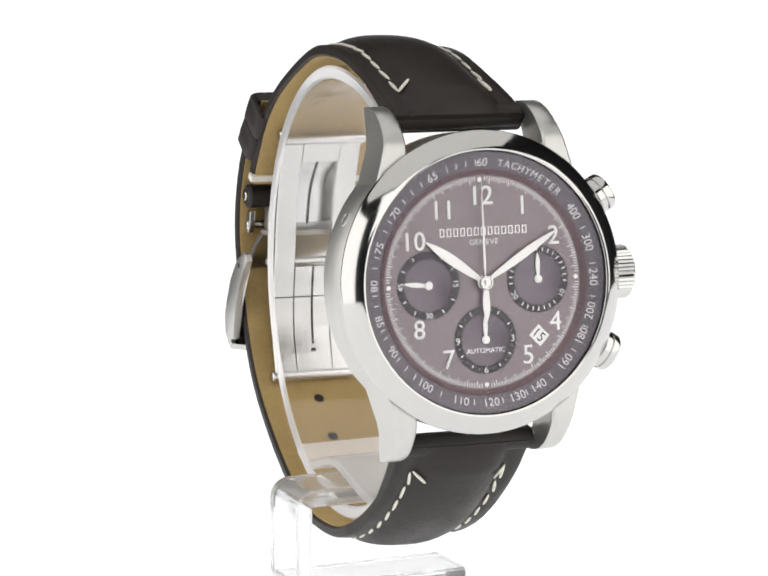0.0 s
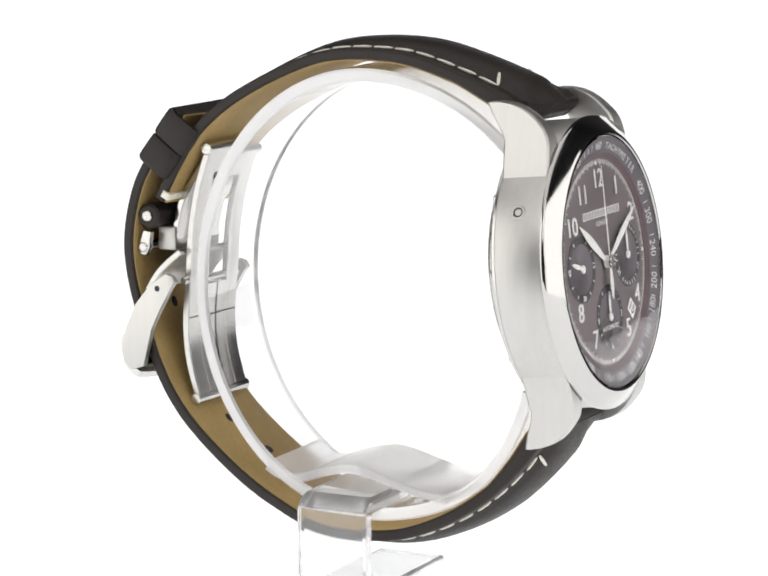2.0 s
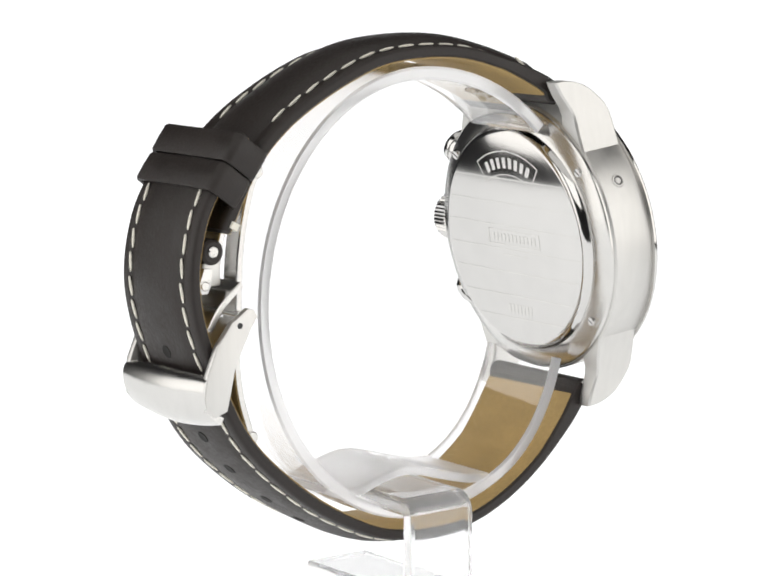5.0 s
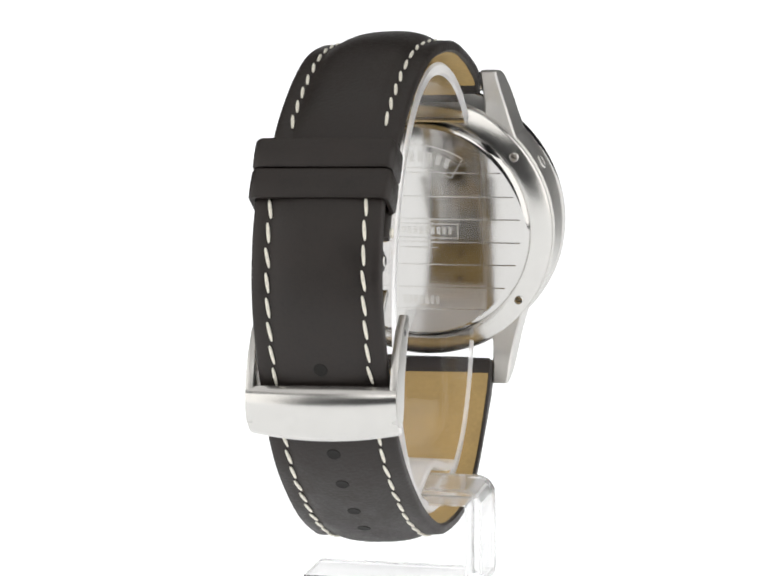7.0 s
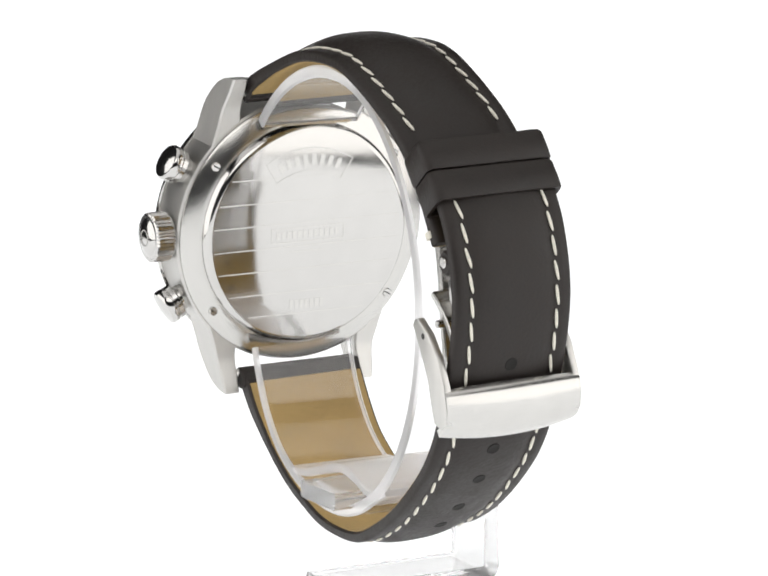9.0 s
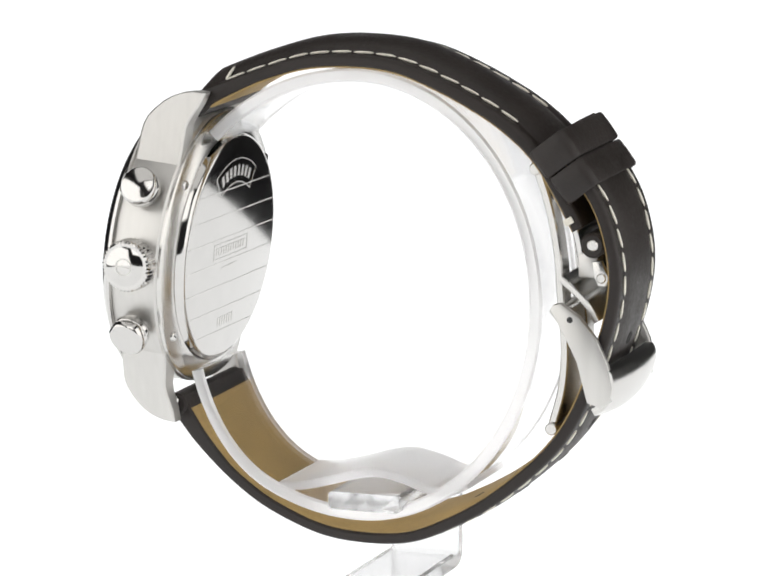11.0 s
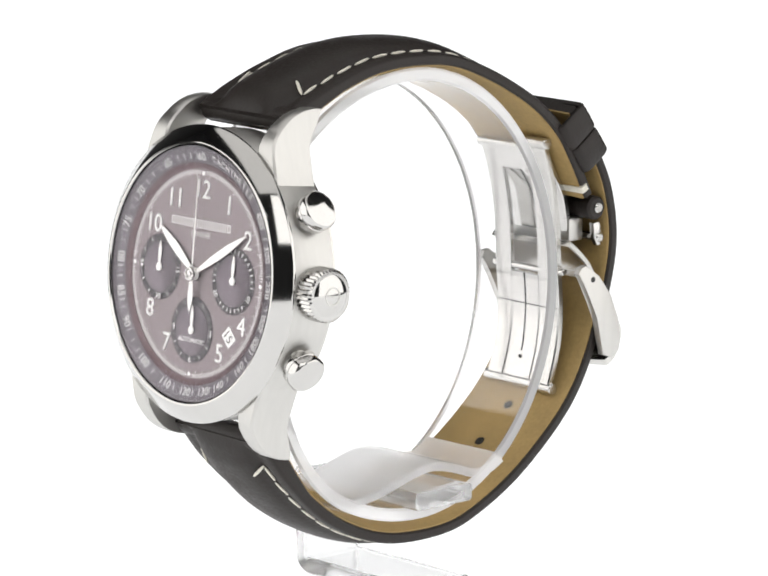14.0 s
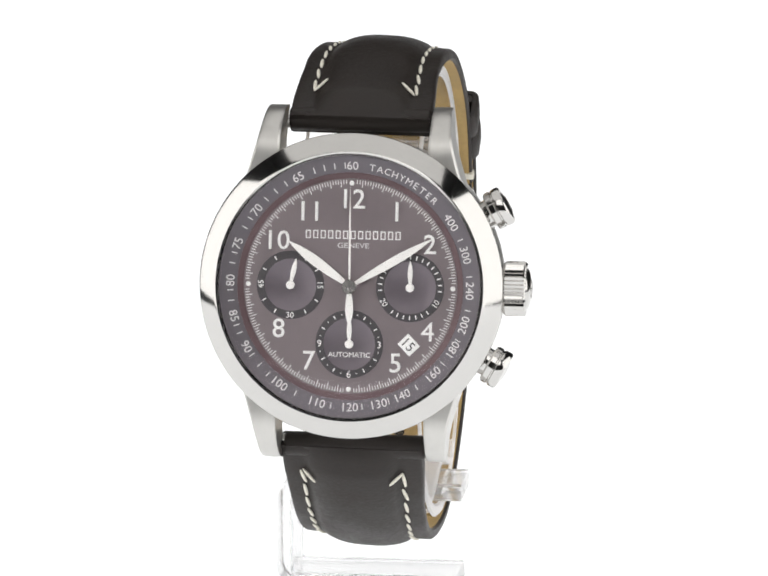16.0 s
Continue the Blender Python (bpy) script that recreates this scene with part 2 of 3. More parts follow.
def build_case():
    band = lathe([(21.25, -4.0), (21.55, -3.7), (21.55, 3.1), (21.35, 3.4), (17.6, 3.4), (17.6, -4.0)], 128)
    case = part("case", band, BRUSHED, watch, "brushed stainless steel case band", HEAD)
    us = [(9.5, 18.80, 3.38, -3.98), (11.0, 17.96, 3.38, -3.98), (12.0, 17.30, 3.39, -3.99), (12.8, 16.76, 3.4, -4.0), (13.6, 16.24, 3.4, -3.98), (14.6, 15.78, 3.4, -3.95), (16.7, 15.12, 3.4, -3.9), (18.5, 14.6, 3.38, -3.85), (20, 14.2, 3.15, -3.85), (21.2, 13.95, 2.6, -4.25),
          (22.4, 13.75, 1.6, -4.9), (23.6, 13.6, 0.35, -5.6), (24.5, 13.5, -0.9, -6.0), (25.2, 13.4, -2.4, -6.3), (25.6, 13.35, -4.0, -6.45), (25.7, 13.3, -5.0, -6.5)]
    c = 0.3
    for sx in (1, -1):
        for su in (1, -1):
            secs = []
            for u, xo, wt, wb in us:
                xi = 10.75
                up = (0.3 if su > 0 else 1.0) * max(0.0, (u - 19) / 6.7)
                wt, wb = wt + up, wb + up
                secs.append([(sx * x, su * u, w) for x, w in ((xi + c, wb), (xo - c, wb), (xo, wb + c), (xo, wt - c), (xo - c, wt), (xi + c, wt), (xi, wt - c), (xi, wb + c))])
            part("lug", loft(secs), BRUSHED, case, "tapered brushed steel lug", HEAD, angle=35)
    # corrector screw in the nine o'clock flank
    a = radians(180 - 27.5)
    m = HEAD @ Matrix.Translation((21.53 * math.cos(a), 21.53 * math.sin(a), -0.3)) @ Matrix.Rotation(a, 4, "Z") @ pose(0, 0, 0, 0, 90, 0)
    part("corrector", lathe([(0, 0.12), (0.45, 0.12), (0.55, 0.02), (0.72, 0.02), (0.8, 0.2), (1.0, 0.2), (1.15, 0.02), (1.15, -0.6), (0, -0.6)], 32, closed=False), BRUSHED, case, "small recessed corrector screw", m)
    # charcoal ring laid in the recess puts the groove's shade into colour
    part("corrector_groove", lathe([(0.56, 0.05), (0.7, 0.05), (0.7, 0.0), (0.56, 0.0)], 32), TRACK_AND_GAP, case, "groove's shade painted as a dark ring", m)


build_case()


def build_bezel():
    part("bezel", lathe([(21.6, 3.42), (21.9, 3.55), (21.9, 3.92), (21.8, 4.1), (19.65, 5.6), (19.48, 5.74), (19.25, 5.84), (19.0, 5.8), (18.85, 5.62), (18.78, 5.3), (18.78, 3.42)], 160), POLISHED, watch, "polished domed steel bezel", HEAD, angle=30)
    part("crystal", lathe([(18.75, 5.55), (18.6, 5.72), (17.3, 5.92), (14, 6.14), (9, 6.36), (4, 6.45), (0, 6.47), (0, 5.8), (4, 5.78), (9, 5.7), (14, 5.5), (17.3, 5.3), (18.75, 5.22)], 96, closed=True), CRYSTAL, watch,
         "domed clear sapphire crystal", HEAD, angle=30).visible_shadow = False


build_bezel()


def ticks(items, depth=0.03):
    """Small printed marks: (clock angle, inner radius, outer radius, width)."""
    verts, faces = [], []
    for ang, r0, r1, wd in items:
        s, c = math.sin(radians(ang)), math.cos(radians(ang))
        k = len(verts)
        for z in (0, depth):
            for r, q in ((r0, -1), (r0, 1), (r1, 1), (r1, -1)):
                verts.append((r * s + q * wd / 2 * c, r * c - q * wd / 2 * s, z))
        faces += [(k, k + 1, k + 2, k + 3), (k + 4, k + 5, k + 6, k + 7)] + [(k + i, k + (i + 1) % 4, k + 4 + (i + 1) % 4, k + 4 + i) for i in range(4)]
    me = bpy.data.meshes.new("tmp")
    me.from_pydata(verts, [], faces)
    bm = bmesh.new()
    bm.from_mesh(me)
    bpy.data.meshes.remove(me)
    return bm


DW = 4.0                                          # height of the dial's face on the head


def build_dial():
    dial = part("dial", lathe([(0, DW), (15.7, DW), (15.7, DW - 0.5), (0, DW - 0.5)], 96, closed=False), DIAL, watch, "satin brown-grey dial plate", DIAL_FACE)
    part("minute_track", ticks([(k * 1.5, 14.9 if k % 4 else 14.5, 15.5, 0.115) for k in range(240) if 1 < k % 60 < 59]), PRINT, dial, "fine printed seconds track", on_head(0, 0, DW), smooth=False)
    for k in range(4):
        part("minute_dot", lathe([(0, 0.08), (0.3, 0.08), (0.36, 0)], 16, closed=False), PRINT, dial, "white dot", on_head(*dial_at(15.05, 90 * k), DW))
    for word, x, u in (("12", 0.75, 12.75), ("11", -5.85, 11.0), ("1", 6.95, 10.85), ("10", -10.4, 6.8), ("2", 11.75, 6.1), ("8", -10.6, -6.1), ("4", 11.3, -6.6), ("7", -6.15, -10.85), ("5", 6.55, -11.2)):
        part("hour_numeral", lettering(word, 2.8, depth=0.12, bold=0.0 if word == "4" else 0.005), PRINT, dial, "applied white numeral " + word, on_head(x - 0.0244 * u, u + 0.0244 * x, DW), smooth=False)
    # maker's mark as a row of plain blocks, with the town under it
    w, n = 14.3, 13
    blocks = []
    for k in range(n):
        c, hw, hh, st = -w / 2 + w * (k + 0.5) / n, 0.37, 0.6, 0.15
        blocks += [box(c - hw, c - hw + st, -hh, hh, 0, 0.05, 0), box(c + hw - st, c + hw, -hh, hh, 0, 0.05, 0), box(c - hw + st, c + hw - st, hh - st, hh, 0, 0.05, 0), box(c - hw + st, c + hw - st, -hh, -hh + st, 0, 0.05, 0)]
    part("maker_mark", joined(blocks), PRINT, dial, "row of pale printed outlined blocks", on_head(0.3, 7.5, DW), smooth=False)
    part("town_name", lettering("GENEVE", 0.75, 4.6), PALE_PRINT, dial, "small printed word GENEVE", on_head(0.35, 5.95, DW), smooth=False)
    # counters
    for cx, cu, kind in ((8.8, 0, 3), (-8.8, 0, 9), (0, -8.45, 6)):
        sub = part("counter", lathe([(0, DW + 0.02), (3.75, DW + 0.02), (3.8, DW + 0.05), (3.8, DW - 0.1), (0, DW - 0.1)], 64, closed=False), SUBDIAL, dial, "sunken slate counter", DIAL_FACE @ Matrix.Translation((cx, cu, 0)))
        part("counter_ring", lathe([(3.82, DW + 0.05), (4.95, DW + 0.05), (5.0, DW + 0.02), (5.0, DW - 0.1), (3.82, DW - 0.1)], 64), TRACK_AND_GAP, dial, "charcoal counter ring", DIAL_FACE @ Matrix.Translation((cx, cu, 0)))
        if kind == 3:
            marks = [(k * 12, 4.1, 4.7, 0.16) for k in range(30) if k not in (9, 10, 11, 19, 20, 21)]
            words = (("10", 120, 1), ("20", 240, 1))
        elif kind == 9:
            marks = [(k * 30, 4.15, 4.75, 0.16) for k in range(12) if k % 3]
            words = (("45", 270, 0), ("15", 90, 0), ("30", 180, 1))
        else:
            marks = [(k * 30, 4.15, 4.7, 0.16) for k in range(12) if k % 3] + [(k * 30 + 15, 4.35, 4.5, 0.14) for k in range(12)]
            words = (("3", 90, 2), ("6", 180, 2), ("9", 270, 2))
        part("counter_marks", ticks(marks), PRINT, dial, "white counter marks", on_head(cx, cu, DW + 0.06), smooth=False)
        for word, ang, flip in words:
            x, u = dial_at(4.4, ang)
            spin = 0 if flip == 2 else ang - 180 if flip == 1 else ang
            part("counter_figure", lettering(word, 1.0 if flip == 2 else 0.85), PRINT, dial, "white figure " + word, on_head(cx + x, cu + u, DW + 0.06, spin), smooth=False)
    part("dial_word", lettering("AUTOMATIC", 0.72, 6.2), PRINT, dial, "printed word AUTOMATIC", on_head(0, -10.0, DW + 0.03), smooth=False)
    date = on_head(8.75, -8.35, DW, 45)
    part("date_window", box(-1.25, 1.25, -1.1, 1.1, -0.1, 0.06, 0.04), PRINT, dial, "white date window", date)
    part("date_figure", lettering("15", 1.45, depth=0.02), INK_AND_GAP, dial, "black date 15", on_head(8.75, -8.35, DW + 0.062, 45), smooth=False)

    # sloping flange with the tachymeter scale
    flange = part("flange", lathe([(16.62, DW - 0.3), (16.62, DW + 0.45), (18.8, DW + 1.0), (19.12, DW + 1.1), (19.12, DW - 0.3)], 128), RING, watch, "sloping purple-grey tachymeter flange", DIAL_FACE, angle=60)
    part("inner_flange", lathe([(15.72, DW - 0.3), (15.72, DW + 0.08), (15.95, DW + 0.16), (16.3, DW + 0.3), (16.6, DW + 0.5), (16.6, DW - 0.3)], 128), RED_SHEEN, flange, "narrow concave ring, reddish sheen put into its colour", DIAL_FACE, angle=60)
    def scale_at(ang, spin):
        x, u = dial_at(17.6, ang)
        tip = Matrix.Rotation(radians(ang), 4, Vector((0, 0, -1))) @ pose(0, 0, 0, 16, 0, 0) @ pose(0, 0, 0, 0, 0, spin)
        return DIAL_FACE @ Matrix.Translation((x, u, DW + 0.74)) @ tip
    for word, ang in (("60", 2), ("400", 58), ("300", 75), ("240", 92), ("200", 108.5), ("180", 121), ("160", 136), ("140", 154), ("130", 166), ("120", 180), ("110", 196), ("100", 216),
                      ("90", 240), ("85", 256), ("80", 273), ("75", 291), ("70", 309.5), ("65", 335)):
        part("scale_figure", lettering(word, 1.25), PALE_PRINT, flange, "pale scale figure " + word, scale_at(ang - 1.4, 180 if 100 < ang < 262 else 0), smooth=False)
    for k, ch in enumerate("TACHYMETER"):
        part("scale_letter", lettering(ch, 1.0), PALE_PRINT, flange, "pale printed letter " + ch, scale_at(10.1 + 3.75 * k, 0), smooth=False)
    for ang in (342, 347, 352, 357, 327, 321, 315, 303, 298, 285, 280, 267, 262, 250, 246, 234, 228, 222, 206, 188, 173, 160, 145, 128, 115, 100, 84, 66):
        part("scale_mark", box(-0.07, 0.07, -0.45, 0.45, 0, 0.04, 0), PALE_PRINT, flange, "", scale_at(ang, 0), smooth=False)
    return dial


build_dial()


def leaf(length, width, tail=0.0, widest=0.55, thick=0.12, n=14):
    """A leaf-shaped hand that points along +y, with a ridge."""
    outline = []
    for k in range(n + 1):
        s = k / n
        if s < widest:
            w = 0.28 + (1 - 0.28) * math.sin(math.pi / 2 * s / widest)
        else:
            w = math.cos(math.pi / 2 * (s - widest) / (1 - widest)) ** 0.8
        outline.append((max(0.08, w) * width / 2, -tail + (length + tail) * s))
    secs = [[(-w, y, 0), (0, y, -0.02), (w, y, 0), (w, y, thick * 0.5), (0, y, thick), (-w, y, thick * 0.5)] for w, y in outline]
    return loft(secs)


def hub(r, h):
    return lathe([(0, h), (r * 0.8, h), (r, h - 0.1), (r, -0.1), (0, -0.1)], 24, closed=False)


def build_hands():
    part("hour_hand", joined([leaf(11.1, 1.5), hub(1.0, 0.2)]), LUME, watch, "white leaf-shaped hour hand", on_head(0, 0, DW + 0.35, -54.9))
    part("minute_hand", joined([leaf(13.9, 1.25), hub(0.85, 0.25)]), LUME, watch, "white leaf-shaped minute hand", on_head(0, 0, DW + 0.6, 59.1))
    tail = leaf(5.7, 1.15, 0.0, 0.6)
    tail.transform(pose(0, 0, 0, 0, 0, 180))
    part("chronograph_hand", joined([leaf(14.6, 0.32, 0, 0.2), tail, hub(0.95, 0.3)]), LUME, watch, "thin white sweep hand with leaf counterweight", on_head(0, 0, DW + 0.85, -0.4))
    part("hub_cap", lathe([(0, 0.34), (0.36, 0.3), (0.42, 0.08), (0.72, 0.08), (0.8, 0.26), (0.98, 0.26), (1.08, 0.1), (1.08, -0.1), (0, -0.1)], 32, closed=False), SATIN, watch, "pale hub ring", on_head(0, 0, DW + 1.16, 0))
    part("minute_counter_hand", joined([leaf(3.9, 0.72), hub(0.62, 0.2)]), LUME, watch, "small white counter hand", on_head(8.8, 0, DW + 0.2, 0))
    part("hour_counter_hand", joined([leaf(3.9, 0.72), hub(0.62, 0.2)]), LUME, watch, "small white counter hand", on_head(0, -8.45, DW + 0.2, 0))
    bm = joined([leaf(3.9, 0.72), hub(0.62, 0.2)])
    me = bpy.data.meshes.new("seconds_hand")
    bm.transform(MM)
    bmesh.ops.recalc_face_normals(bm, faces=bm.faces)
    bm.to_mesh(me)
    bm.free()
    me.materials.append(LUME)
    ob = new("seconds_hand", me)
    ob.parent = watch
    ob["label"] = "small running white seconds hand"
    return ob


seconds_hand = build_hands()


def seconds_pose(t):
    m = LIFT @ ROLL @ on_head(-8.8, 0, DW + 0.2, 6.0 * (46.0 + t))
    return Matrix.LocRotScale(m.translation / 1000, m.to_quaternion(), None)


def build_crown():
    side = HEAD @ pose(0, 0, 0, 0, 90, 0)             # local z along the head's right
    n = 40
    secs = []
    for h, r, cut in ((0, 3.5, 0), (0.35, 3.85, 0.2), (0.5, 3.95, 0.22), (3.1, 3.95, 0.22), (3.3, 3.85, 0.2), (3.5, 3.5, 0)):
        secs.append([((r - (cut if k % 2 else 0)) * math.cos(math.pi * k / n), (r - (cut if k % 2 else 0)) * math.sin(math.pi * k / n), h) for k in range(2 * n)])
    bm = loft(secs)
    crown = part("crown", bm, POLISHED, watch, "fluted steel winding crown", side @ Matrix.Translation((0.4, 0, 21.5)), angle=20)
    part("crown_cap", lathe([(0, 4.1), (1.5, 4.05), (2.6, 3.8), (3.1, 3.45), (3.1, 3.3), (0, 3.3)], 48, closed=False), POLISHED, crown, "domed polished cap", side @ Matrix.Translation((0.4, 0, 21.5)))
    part("crown_emblem", joined([box(-1.1, 1.1, -0.1, 0.1, 0, 0.12, 0.03), lathe([(1.15, 0), (1.35, 0.0), (1.35, 0.12), (1.15, 0.12)], 32)]), BRUSHED, crown, "raised ring emblem", side @ Matrix.Translation((0.4, 0, 25.5)))
    part("crown_stem", lathe([(0, 19.5), (2.6, 19.5), (2.6, 22.65), (0, 22.65)], 32, closed=False), POLISHED, crown, "", side)
    for ang in (29.0, -28.6):
        m = HEAD @ Matrix.Rotation(radians(ang), 4, "Z") @ Matrix.Translation((-1.1, 0, -0.1)) @ pose(0, 0, 0, 0, 90, 0)
        pusher = part("pusher", lathe([(0, 23.5), (2.6, 23.5), (2.85, 23.75), (2.85, 24.5), (2.7, 24.6), (2.7, 24.75), (2.9, 24.9), (2.9, 25.8), (2.65, 26.1), (2.2, 26.15), (1.2, 26.4), (0, 26.45)], 48, closed=False), POLISHED, watch, "round polished steel chronograph pusher", m)
        part("pusher_stem", lathe([(0, 18.5), (2.4, 18.5), (2.4, 21.9), (2.05, 22.1), (2.05, 23.55), (0, 23.55)], 32, closed=False), POLISHED, pusher, "", m)


build_crown()


def build_back():
    back = part("case_back", lathe([(21.2, -4.02), (21.2, -4.4), (20.9, -4.7), (18.7, -5.35), (18.3, -5.55), (0, -5.55), (0, -4.02)], 96, closed=False), SATIN, watch, "satin steel case back with engraved mirror disc", HEAD)
    part("back_disc", lathe([(18.0, -5.56), (17.75, -6.3), (17.3, -6.78), (16.8, -6.9), (0, -6.9), (0, -5.56)], 96, closed=False), POLISHED, back, "polished mirror-like disc", HEAD)
    for ang in (53, 127, 233, 307):
        x, u = dial_at(19.5, ang)
        m = HEAD @ Matrix.Translation((x, u, -4.75)) @ pose(0, 0, 0, 180, 0, 30)
        part("back_screw", joined([lathe([(0, 0.65), (0.62, 0.65), (0.75, 0.5), (0.75, -0.2), (0, -0.2)], 24, closed=False)]), POLISHED, back, "small slotted screw", m)
        # flat black bar on the head, the slot's shade put into colour
        part("screw_slot", box(-0.6, 0.6, -0.1, 0.1, 0.64, 0.67, 0), INK_AND_GAP, back, "", m)
    face = HEAD @ Matrix.Translation((0, 0, -6.9)) @ pose(0, 0, 0, 0, 180, 0)
    for u in (9.5, 5.6, 1.9, -1.9, -5.6, -9.4, -13.0):
        w = math.sqrt(16.6 ** 2 - u * u)
        part("engraved_line", box(-w, w, u - 0.1, u + 0.1, 0, 0.03, 0), SATIN, back, "", face, smooth=False)
    # arched banner and framed plate, as plain outlines
    arc = []
    for r0, r1 in ((13.9, 14.1), (10.2, 10.4)):
        bm = bmesh.new()
        for k in range(16):
            a, b = radians(90 - 33 + k * 66 / 16), radians(90 - 33 + (k + 1) * 66 / 16)
            vs = [bm.verts.new((r * math.cos(t), r * math.sin(t), 0.04)) for r, t in ((r0, a), (r0, b), (r1, b), (r1, a))]
            bm.faces.new(vs)
        arc.append(bm)
    for k in range(8):
        b = box(-0.42, 0.42, 11.3, 13.0, 0.02, 0.04, 0)
        b.transform(pose(0, 0, 0, 0, 0, 24.5 - 7 * k))
        arc.append(b)
    for s in (-1, 1):
        b = box(-0.1, 0.1, 10.3, 14.0, 0.0, 0.04, 0)
        b.transform(pose(0, 0, 0, 0, 0, 33 * s))
        arc.append(b)
    for bm in arc:
        part("engraved_banner", bm, SATIN, back, "piece of an engraved arched banner", face, smooth=False)
    plate = [box(-6.5, 6.5, 1.0, 1.2, 0, 0.05, 0), box(-6.5, 6.5, -1.3, -1.1, 0, 0.05, 0), box(-6.5, -6.3, -1.1, 1.0, 0, 0.05, 0), box(6.3, 6.5, -1.1, 1.0, 0, 0.05, 0), box(-3, 3, -2.9, -2.7, 0, 0.05, 0)]
    plate += [box(-5.6 + 0.95 * k, -5.0 + 0.95 * k, -0.6, 0.6, 0, 0.05, 0) for k in range(12)]
    for bm in plate:
        part("engraved_plate", bm, SATIN, back, "bar of an engraved framed plate", face, smooth=False)
    part("engraved_figures", joined([box(-3 + 0.9 * k, -2.4 + 0.9 * k, -12.2, -10.8, 0, 0.04, 0) for k in range(7)]), SATIN, back, "row of plain engraved bars", face, smooth=False)


build_back()

for _u in (23.0, -23.0):
    part("strap_end", rod(-10.3, 10.3, 0, 0, 1.75, 28, 0.3), LEATHER, watch, "dark leather loop round a spring bar", HEAD @ Matrix.Translation((0, _u * 1.03, -4.1)))
    part("spring_bar", rod(-10.8, 10.8, 0, 0, 0.75), POLISHED, watch, "steel spring bar", HEAD @ Matrix.Translation((0, _u, -3.9)))

# ---------------------------------------------------------------- the strap
SEAM = [(0, 7.55), (12, 7.4), (30, 7.1), (60, 7.05)]          # the seam's distance from the middle along the strap


def skew(y):
    """The strap's middle line drifts a little sideways from the back to the lugs."""
    return curve_at([(-28, 0.0), (-12, -0.45), (14, 0.35), (20, X0)], y)


def lean(y):
    """Past the lugs the strap sags a little to one side."""
    return curve_at([(-29, 0.0), (-18, 0.028)], y)



def seam_drop(pd):
    """How far the stitched margin lies under the rim line."""
    return min(0.42, 0.6 * pd)


